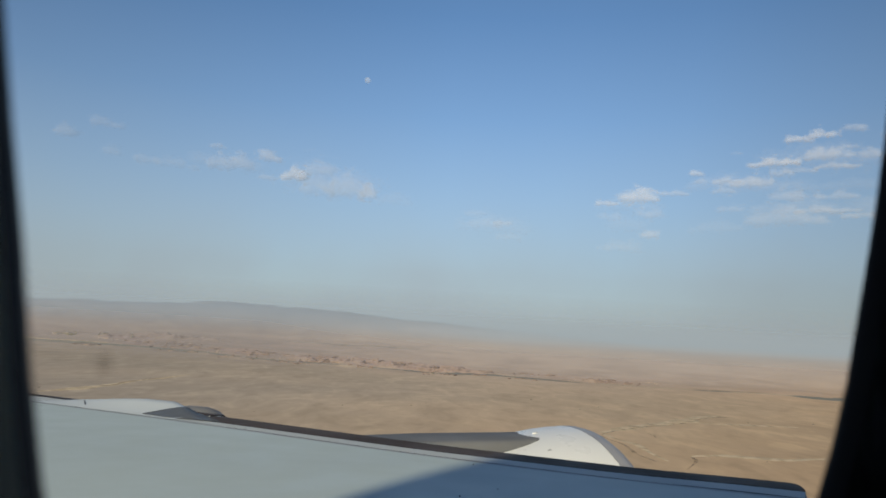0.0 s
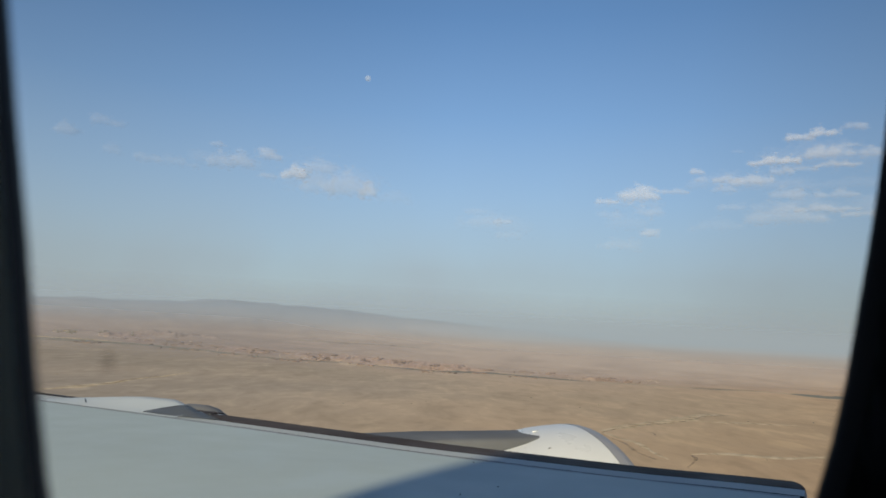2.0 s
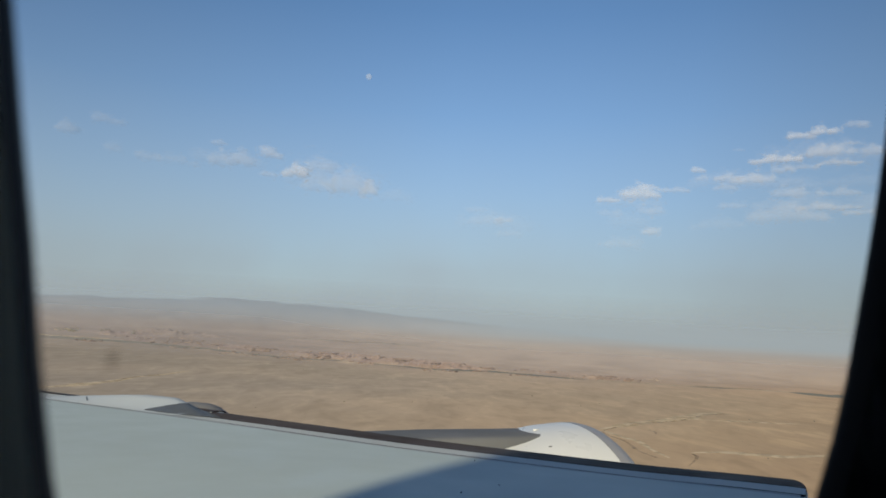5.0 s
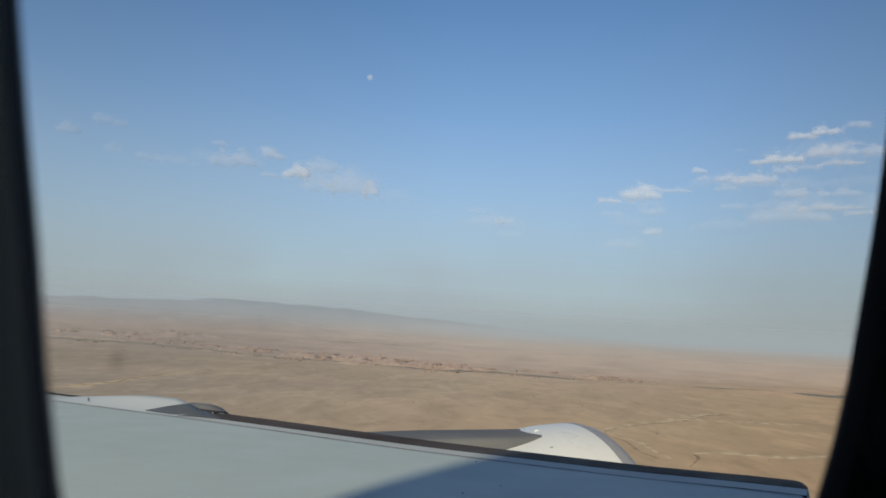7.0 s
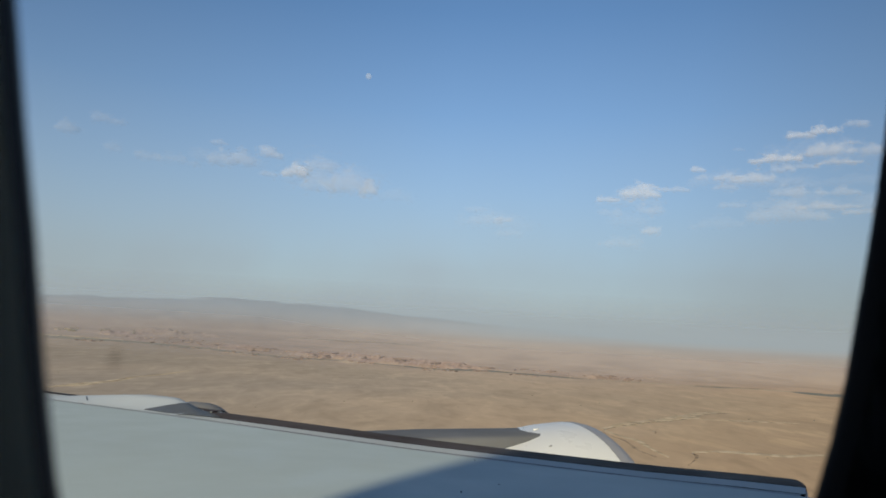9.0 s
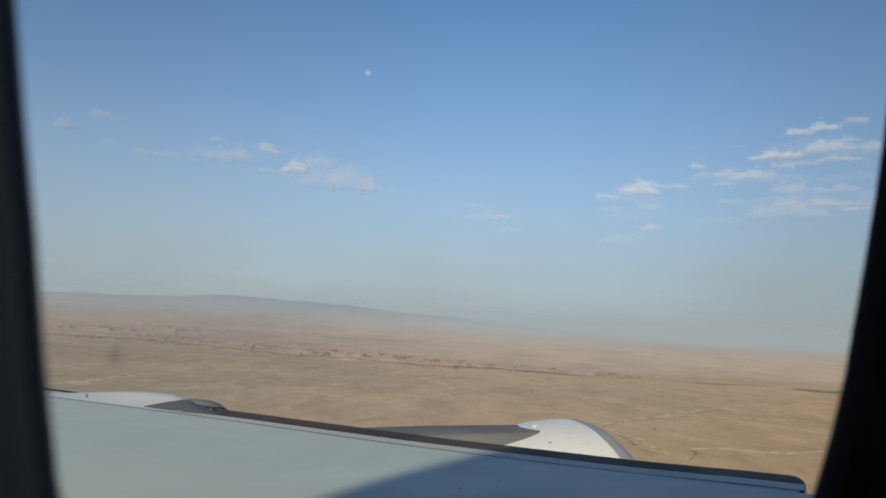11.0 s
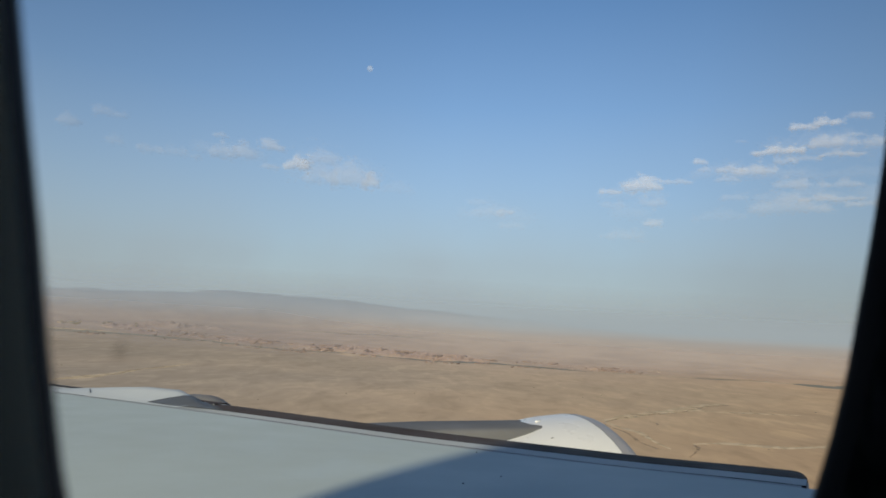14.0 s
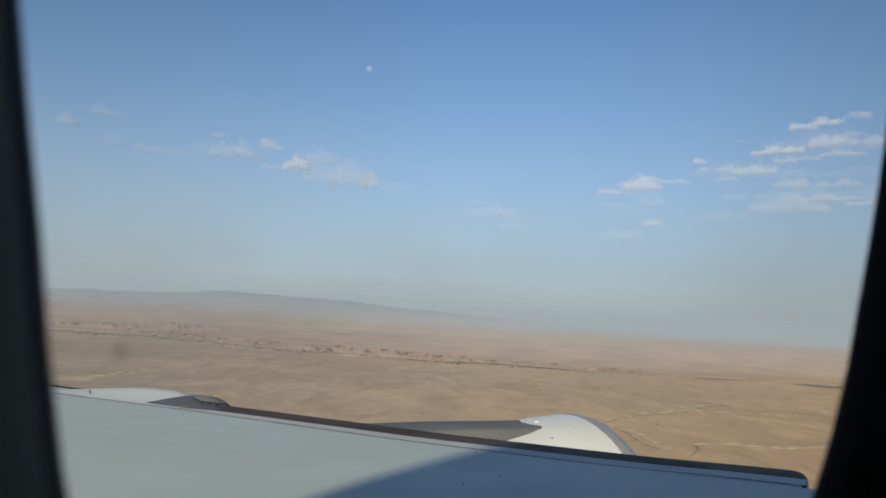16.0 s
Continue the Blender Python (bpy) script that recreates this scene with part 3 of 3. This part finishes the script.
# a short dark joint in the nose panel
rows = [[wing_point(6.57 - 0.3 * u + e, 0.28 + 0.19 * u, swell(6.57 - 0.3 * u, 0.28 + 0.19 * u) + 0.003) for u in (0, 0.33, 0.67, 1)] for e in (-0.012, 0.012)]
on_wing("panel_joint", sheet(rows), M_CAP, "dark joint in the nose panel")
on_wing("seal_strip", loft([(0.589, -0.002), (0.625, -0.001), (0.659, -0.002)], [0.02 + k * 0.5 for k in range(32)]), M_GAP, "grey rubber seal along the slat gap")
for s, v in ((1.38, 1.45), (1.44, 1.76), (1.86, 0.76)):
    bm = bmesh.new()
    bmesh.ops.create_cone(bm, cap_ends=True, segments=12, radius1=0.0036, radius2=0.0032, depth=0.006)
    bmesh.ops.transform(bm, matrix=Matrix.Translation(wing_point(s, v, crown(v) + 0.003)), verts=bm.verts)
    on_wing("drain_hole", bm, M_SEAL, "", upper)


# ---- engine ----
PITCH = 5.0
AX = (FWD * math.cos(radians(PITCH)) + UPW * math.sin(radians(PITCH))).normalized()
AU = AX.cross(OUT).normalized()
if AU.z < 0:
    AU = -AU
HUB = HERE + Vector((1.87, 9.26, -2.58))
engine = thing("jet_engine", "white jet engine nacelle with grey lip and grey pylon", "engine")
engine.location = HUB


def on_engine(name, bm, mat, label=""):
    ob = part(name, bm, mat, engine, label)
    ob.matrix_parent_inverse = Matrix.Translation(-HUB)
    return ob


def turned(profile, seg=96):
    return sheet([[HUB + AX * l + (OUT * math.cos(a) + AU * math.sin(a)) * r for a in [2 * math.pi * i / seg for i in range(seg)]]
                  for l, r in profile], closed=True)


cowl = on_engine("cowl", turned([(0.012, 1.44), (-0.1, 1.445), (-0.2, 1.447), (-0.4, 1.448), (-0.6, 1.437), (-0.8, 1.42), (-1.1, 1.39), (-1.5, 1.35), (-2.2, 1.28), (-3.2, 1.1), (-3.9, 0.95), (-3.9, 0.9), (-2.5, 1.0)]),
          M_WHITE, "glossy white painted cowl")
on_engine("inlet_lip", turned([(0.014, 1.442), (0.12, 1.43), (0.22, 1.398), (0.29, 1.35), (0.33, 1.29), (0.31, 1.22), (0.12, 1.17), (-0.6, 1.2)]), M_LIP, "grey metal inlet lip")
on_engine("fan", turned([(-0.5, 1.2), (-0.45, 0.3), (-0.2, 0.15), (-0.1, 0.01)], 48), M_SEAL, "dark fan disc with spinner")
on_engine("exhaust_cone", turned([(-3.0, 0.75), (-4.2, 0.6), (-5.0, 0.1)], 32), M_LIP)
# pylon: a fin with a pointed nose and rounded shoulders
rows = []
for l, top, half in ((-0.48, 1.395, 0.24), (-0.6, 1.41, 0.28), (-0.75, 1.422, 0.31), (-0.95, 1.436, 0.34), (-1.2, 1.458, 0.355), (-1.61, 1.498, 0.36), (-2.1, 1.545, 0.36), (-2.8, 1.598, 0.36), (-3.8, 1.68, 0.36), (-4.8, 1.85, 0.34), (-5.6, 1.90, 0.30)):
    prof = [(-half, 0.6), (-half, top - 0.06), (-half * 0.96, top - 0.02), (-half * 0.8, top - 0.004), (0, top), (half * 0.8, top - 0.004), (half * 0.96, top - 0.02), (half, top - 0.06), (half, 0.6)]
    rows.append([HUB + AX * l + OUT * o + AU * h for o, h in prof])
on_engine("pylon", capped(rows), M_PYLON, "grey painted engine pylon")
bm = bmesh.new()
bmesh.ops.create_cube(bm, size=1)
bmesh.ops.scale(bm, vec=(0.085, 0.008, 0.02), verts=bm.verts)
bmesh.ops.bevel(bm, geom=bm.edges[:], offset=0.004, segments=2)
turn = Matrix((AX, OUT, AU)).transposed().to_4x4()
bmesh.ops.transform(bm, matrix=Matrix.Translation(HUB + AX * -0.62 - OUT * 0.08 + AU * 1.437) @ turn, verts=bm.verts)
part("strake", bm, M_WHITE, cowl, "small bright strake")
bm = bmesh.new()
bmesh.ops.create_cube(bm, size=1)
bmesh.ops.scale(bm, vec=(0.045, 0.012, 0.004), verts=bm.verts)
bmesh.ops.bevel(bm, geom=bm.edges[:], offset=0.0015, segments=1)
ang = radians(112)
outward, along = OUT * math.cos(ang) + AU * math.sin(ang), AX
turn = Matrix((along, outward.cross(along), outward)).transposed().to_4x4()
bmesh.ops.transform(bm, matrix=Matrix.Translation(HUB + AX * -0.74 + outward * 1.4265) @ turn, verts=bm.verts)
part("latch", bm, M_CAP, cowl, "small dark latch")

# ---- fuselage shell round the camera, with one cabin window ----
RAD, AXIS = 2.8, HERE - OUT * (2.8 - 0.17)
fuselage = thing("fuselage", "white airliner fuselage section with cabin wall", "fuselage", kind="structure")
fuselage.location = AXIS


def on_fuselage(name, bm, mat, label="", parent=None):
    ob = part(name, bm, mat, parent or fuselage, label)
    if not parent:
        ob.matrix_parent_inverse = Matrix.Translation(-AXIS)
    return ob


def shell_point(fx, ang, r=RAD):
    return AXIS + FWD * fx + OUT * (r * math.cos(ang)) + UPW * (r * math.sin(ang))


A0, A1, F0, F1 = -0.26 / RAD, 0.68 / RAD, -0.11, 0.345
# unseen aft end cut short here so its shadow edge falls across the wing
fs = [-2.1, -2.1 * 0.5, -0.6, F0, F1, 0.9, 2.0, 4.0, 6.5, 9.0]
angs = [A0, A1] + [A1 + (2 * math.pi - (A1 - A0)) * k / 72 for k in range(1, 72)]
bm = bmesh.new()
grid = [[bm.verts.new(shell_point(fx, a)) for a in angs] for fx in fs]
for i in range(len(fs) - 1):
    for j in range(len(angs)):
        k = (j + 1) % len(angs)
        if not (i == 3 and j == 0):
            bm.faces.new((grid[i][j], grid[i][k], grid[i + 1][k], grid[i + 1][j]))
bm.faces.new(grid[0])
bm.faces.new(grid[-1])
on_fuselage("skin", bm, M_SKIN, "white painted skin")

window = thing("window_1", "rounded cabin window with dark plastic surround", "window", kind="structure")
LEAN = radians(-4.96)
WX = FWD * math.cos(LEAN) + UPW * math.sin(LEAN)
WZ = -FWD * math.sin(LEAN) + UPW * math.cos(LEAN)
WC = HERE + WX * 0.1176 + WZ * 0.2221
window.location = WC


def ring(depth, grow, extra=0.0, seg=96):
    """The window's rounded outline at a depth from the eye's plane, grown in size."""
    out = []
    for i in range(seg):
        a = 2 * math.pi * i / seg
        c, s = math.cos(a), math.sin(a)
        x = math.copysign(abs(c) ** (2 / 1.8), c) * (0.1584 * grow + extra)
        z = math.copysign(abs(s) ** (2 / 1.8), s) * (0.4046 * grow + extra)
        if c < 0:
            x += 0.0019 * math.exp(-((z / grow + 0.207) / 0.034) ** 2)
        else:
            x += 0.0014 * math.exp(-((z / grow + 0.218) / 0.022) ** 2) - 0.0012 * min(max((-0.234 - z / grow) / 0.028, 0.0), 1.4) ** 1.3
        out.append(WC + WX * x + WZ * z + OUT * depth)
    return out


def on_window(name, bm, mat, label=""):
    ob = part(name, bm, mat, window, label)
    ob.matrix_parent_inverse = Matrix.Translation(-WC)
    return ob


RINGS = [ring(0.168, 1.95), ring(0.15, 1.75), ring(0.128, 1.45), ring(0.122, 1.3), ring(0.126, 1.17), ring(0.136, 1.07), ring(0.146, 1.016)]
on_window("surround", sheet([r[24:73] for r in RINGS]), M_LINER, "dark grey plastic window surround")
# forward half of the same surround, darkened by colour; no separate part
on_window("forward_surround", sheet([r[72:] + r[:25] for r in RINGS]), M_DARK_SURROUND, "forward half of the window surround, darkness painted in streaky black")
on_window("gasket", sheet([ring(0.146, 1.016), ring(0.150, 1.004), ring(0.153, 1.0), ring(0.158, 1.07), ring(0.163, 1.17), ring(0.168, 1.4)], closed=True), M_RUBBER, "black rubber seal")
# a greasy smudge on the clear pane
sm = Mat("smudge", 0.9, 0, (0.03, 0.025, 0.02))
sm.place = sm.n.new("ShaderNodeTexCoord").outputs["Generated"]
sep = sm.n.new("ShaderNodeSeparateXYZ")
sm.l.new(sm.place, sep.inputs[0])
dx, dz = sm.math("SUBTRACT", sep.outputs[0], 0.5), sm.math("SUBTRACT", sep.outputs[2], 0.5)
rad2 = sm.math("ADD", sm.math("MULTIPLY", dx, dx), sm.math("MULTIPLY", dz, dz))
blot = sm.math("MULTIPLY", sm.ramp(sm.math("MULTIPLY", rad2, 4.0), (0.0, 1.0), (1.0, 0.0)), 0.38)
sm.alpha(blot)
bm = bmesh.new()
at = HERE + Vector((-0.0670, 0.1424, -0.0099))
bm.faces.new([bm.verts.new(at + WX * 0.0018 * math.cos(a) + WZ * 0.0024 * math.sin(a)) for a in [2 * math.pi * k / 20 for k in range(20)]])
on_window("smudge", bm, sm, "small dark greasy smudge").visible_shadow = False
# ---- river, tracks and small things on the plain ----
def plant(name, dark, light):
    m = Mat(name, 0.9)
    m.colour(m.ramp(m.noise(0.08, 4), (0.35, dark), (0.65, light)))
    return m


M_REED = plant("reed_green", (0.13, 0.128, 0.1), (0.205, 0.195, 0.152))
M_TRACK = plant("pale_dust", (0.62, 0.49, 0.30), (0.72, 0.57, 0.36))
M_TRACK.alpha(M_TRACK.ramp(M_TRACK.noise(0.05, 5), (0.30, 0.3), (0.6, 0.88)))
M_GULLY = plant("dark_soil", (0.18, 0.15, 0.10), (0.28, 0.22, 0.145))
M_GULLY.alpha(M_GULLY.ramp(M_GULLY.noise(0.06, 5), (0.38, 0.1), (0.62, 0.55)))
xs = np.arange(RX[0], RX[-1], 15.0)
line = [(float(x), float(y)) for x, y in zip(xs, river_y(xs))]
WIDE = [(-2100, 70), (-1281, 55), (-983, 40), (-717, 30), (-549, 26), (-155, 34), (-4, 50), (161, 66), (330, 66), (410, 34), (450, 1), (740, 1), (773, 26),
        (855, 30), (890, 1), (1035, 1), (1055, 60), (1124, 120), (1500, 125)]
strip("river", line, [float(w) for w in np.interp(xs, [p[0] for p in WIDE], [p[1] for p in WIDE])], M_REED,
      "dark green reed-lined river bending through the desert", "river", 0.9)
strip("sandbar", [(-1700, 2640), (-1500, 2650), (-1380, 2690), (-1300, 2705)], [40, 70, 60, 20], M_TRACK, "pale dry sandbar beside the river", "sandbar", 1.2, 14.0, 8.0)
strip("track", [(224, 950), (258, 998), (328, 1074), (386, 1122), (463, 1230), (520, 1270)], [12, 20, 28, 32, 32, 12], M_TRACK, "pale dirt bank along a winding dry wash", "track", 0.5, 10.0, 6.0)
strip("track", [(414, 1130), (470, 1140), (531, 1148), (600, 1150)], [4, 16, 16, 4], M_TRACK, "faint pale dirt track over the plain", "track", 0.5, 14.0, 6.0)
strip("track", [(226, 935), (232, 884), (246, 862), (244, 780), (248, 740)], [8, 9, 9, 7, 3], M_TRACK, "pale edge of a dry wash", "track", 0.4, 6.0, 6.0)
strip("gully", [(233, 738), (224, 778), (229, 850), (217, 890), (220, 935), (232, 950), (256, 984), (326, 1056), (384, 1100), (420, 1150), (461, 1211), (522, 1254)], [3, 5, 3, 2, 3, 3, 3, 2, 3, 3, 4, 5], M_GULLY, "dark dry wash winding over the plain", "gully", 0.7, 6.0, 6.0)
strip("gully", [(252, 700), (268, 730), (288, 772), (284, 782)], [2, 3, 4, 2], M_GULLY, "dark gully in the plain", "gully", 0.7, 6.0, 6.0)
strip("gully", [(290, 930), (300, 950), (292, 968)], [2, 4, 2], M_GULLY, "dark gully in the plain", "gully", 0.7, 4.0, 6.0)
strip("track", [(286, 784), (330, 812), (400, 808), (470, 830)], [4, 18, 20, 8], M_TRACK, "faint pale sand streak on the plain", "track", 0.4, 14.0, 6.0)
strip("streambed", [(-630, 1090), (-607, 1150), (-598, 1250), (-602, 1362), (-584, 1455), (-574, 1591)], [12, 34, 30, 9, 20, 5], M_TRACK, "pale dry streambed", "streambed", 0.5, 10.0, 6.0)
strip("scrub", [(-598, 1235), (-592, 1275), (-603, 1330), (-590, 1470)], [3, 9, 4, 3], M_GULLY, "dark scrub along a dry streambed", "scrub", 0.8, 10.0, 6.0)
strip("scrub", [(760, 2105), (830, 2100), (900, 2112), (980, 2100)], [10, 26, 16, 6], M_GULLY, "dark band of scrub on the plain", "scrub", 0.9, 14.0, 6.0)
strip("scrub", [(-760, 3390), (-520, 3410), (-330, 3440), (-100, 3400)], [20, 70, 70, 20], M_GULLY, "dark band of scrub on the far plain", "scrub", 0.9, 14.0, 8.0)
strip("reed_bed", [(-1620, 2560), (-1330, 2590), (-1290, 2600), (-1180, 2590)], [12, 40, 50, 12], M_REED, "dark green reed bed beside the river", "reed bed", 1.1, 14.0, 8.0)
strip("reed_bed", [(-1010, 2560), (-930, 2545), (-850, 2530)], [12, 45, 12], M_REED, "dark green reed bed beside the river", "reed bed", 1.1, 14.0, 8.0)


# ---- scrub and boulders, too many to count ----
def scatter(name, count, size, places, material, label, category, seed, long=1.0):
    """Many small uneven clumps standing on the land, in one mesh; long draws them out into slanting ribs."""
    rng = np.random.default_rng(seed)
    base = bmesh.new()
    bmesh.ops.create_icosphere(base, subdivisions=1, radius=1)
    pts = np.array([v.co[:] for v in base.verts])
    tri = np.array([[v.index for v in f.verts] for f in base.faces])
    base.free()
    x, y = places(rng, count)
    z = land(x, y)
    verts, faces = [], []
    for k in range(count):
        s = size * (0.4 + 1.2 * rng.random() ** 2)
        p = pts * (0.7 + 0.6 * rng.random((len(pts), 1))) * np.array([s * (0.8 + rng.random()), s * (0.8 + rng.random()), s * 0.7])
        p[:, 2] += s * 0.3
        if long > 1:
            turn_by = rng.normal(-0.6, 0.3)
            px, py = p[:, 0] / math.sqrt(long), p[:, 1] * long
            p[:, 0], p[:, 1] = px * math.cos(turn_by) - py * math.sin(turn_by), px * math.sin(turn_by) + py * math.cos(turn_by)
        verts.append(p + np.array([x[k], y[k], z[k]]))
        faces.append(tri + k * len(pts))
    me = bpy.data.meshes.new(name)
    me.from_pydata(np.concatenate(verts).tolist(), [], np.concatenate(faces).tolist())
    me.materials.append(material.m)
    return tagged(new(name, me), label, category, kind="stuff")


def along_river(spread, x0, x1):
    def places(rng, n):
        x = rng.uniform(x0, x1, n)
        return x, river_y(x) + rng.normal(0, spread, n)
    return places


def over_plain(rng, n):
    a, d = np.radians(rng.uniform(-36, 36, n)), 620 * np.exp(rng.random(n) * 1.3)
    x, y = d * np.sin(a), d * np.cos(a)
    # clustered: pushed towards shallow gullies
    return x + 60 * (lattice_noise(x / 140, y / 140) - 0.5), y + 160 * (lattice_noise(y / 120 + 40, x / 120) - 0.5)


M_BUSH = plant("dry_scrub", (0.09, 0.085, 0.055), (0.17, 0.15, 0.095))
M_STONE = plant("pale_rock", (0.28, 0.22, 0.175), (0.38, 0.30, 0.24))
M_DARK = plant("shaded_rock", (0.215, 0.160, 0.130), (0.32, 0.236, 0.186))
scatter("reeds", 240, 2.0, along_river(22, RX[0], 300), M_REED, "dark green reeds and bushes along the river", "reeds", 1)
scatter("scrub", 70, 1.1, over_plain, M_BUSH, "sparse dry scrub dotted over the plain", "scrub", 2)


def bank_clusters(near, far, x0, x1, clusters, spread=26):
    def places(rng, n):
        cx = rng.uniform(x0, x1, clusters)
        cy = river_y(cx) + rng.uniform(near, far, clusters)
        k = rng.integers(0, clusters, n)
        return cx[k] + rng.normal(0, spread, n), cy[k] + rng.normal(0, spread * 0.6, n)
    return places


scatter("boulders", 130, 2.2, bank_clusters(30, 330, -1500, 800, 64), M_STONE, "pale weathered rocks on the river bank", "rocks", 3)
# ribs stand for the ridges' slanting shadows, shade put into their dark colour
scatter("outcrops", 420, 3.4, bank_clusters(30, 320, -1500, 640, 50, 30), M_DARK, "eroded rock ribs past the river, coloured dark as in shade", "rocks", 4, 3.0)
scatter("bank_rocks", 200, 2.8, bank_clusters(-110, -25, -1400, 300, 22, 20), M_DARK, "dark broken rocks on the near river bank", "rocks", 5, 2.0)

# ---- a few far farm buildings ----
M_MUD = plant("mud_wall", (0.20, 0.16, 0.125), (0.28, 0.225, 0.17))
M_ROOF = plant("dull_roof", (0.09, 0.09, 0.09), (0.16, 0.15, 0.14))


def block(x0, x1, y0, y1, z0, z1):
    bm = bmesh.new()
    bmesh.ops.create_cube(bm, size=1)
    bmesh.ops.scale(bm, vec=(x1 - x0, y1 - y0, z1 - z0), verts=bm.verts)
    bmesh.ops.translate(bm, vec=((x0 + x1) / 2, (y0 + y1) / 2, (z0 + z1) / 2), verts=bm.verts)
    return bm


def farmhouse(x, y, w, d, h, turn):
    ob = thing("farmhouse", "low mud-walled farm building with a dull grey roof", "house", group="far farm buildings")
    part("wall", block(-w / 2, w / 2, -d / 2, d / 2, -2, h), M_MUD, ob, smooth=False)
    bm = bmesh.new()
    a = [bm.verts.new(p) for p in ((-w / 2 - .5, -d / 2 - .5, h), (w / 2 + .5, -d / 2 - .5, h), (w / 2 + .5, d / 2 + .5, h), (-w / 2 - .5, d / 2 + .5, h), (-w / 2, 0, h + d * 0.28), (w / 2, 0, h + d * 0.28))]
    for q in ((0, 1, 5, 4), (2, 3, 4, 5), (1, 2, 5), (3, 0, 4), (0, 3, 2, 1)):
        bm.faces.new([a[k] for k in q])
    part("roof", bm, M_ROOF, ob, smooth=False)
    for k in (-1, 1):
        part("window", block(k * w * 0.28 - 0.8, k * w * 0.28 + 0.8, -d / 2 - 0.15, -d / 2 + 0.1, h * 0.35, h * 0.75), M_SEAL, ob, smooth=False)
    part("door", block(-0.7, 0.7, -d / 2 - 0.15, -d / 2 + 0.1, 0, 2.1), M_SEAL, ob, smooth=False)
    gx = np.array([float(x)])
    ob.matrix_world = pose(x, y, float(land(gx, np.array([float(y)]))[0]) + 0.3, 0, 0, turn)


for k, (ax, dd) in enumerate(((-29.3, 10), (-28.6, 60), (-28.25, 20), (-28.0, 70), (-26.3, 0), (-26.0, 30))):
    dist = 3340 + dd
    farmhouse(dist * math.sin(radians(ax)), dist * math.cos(radians(ax)), 16 + 5 * (k % 3), 9 + 2 * (k % 2), 4.5 + (k % 2), 12 + 9 * k)


def round_the_farm(rng, n):
    a, d = np.radians(rng.choice([-29.0, -28.4, -28.2, -26.2, -24.2], n) + rng.normal(0, 0.14, n)), 3350 + rng.normal(0, 45, n)
    return d * np.sin(a), d * np.cos(a)


scatter("grove", 90, 4.2, round_the_farm, M_BUSH, "dark dusty trees round the far farm", "trees", 6)
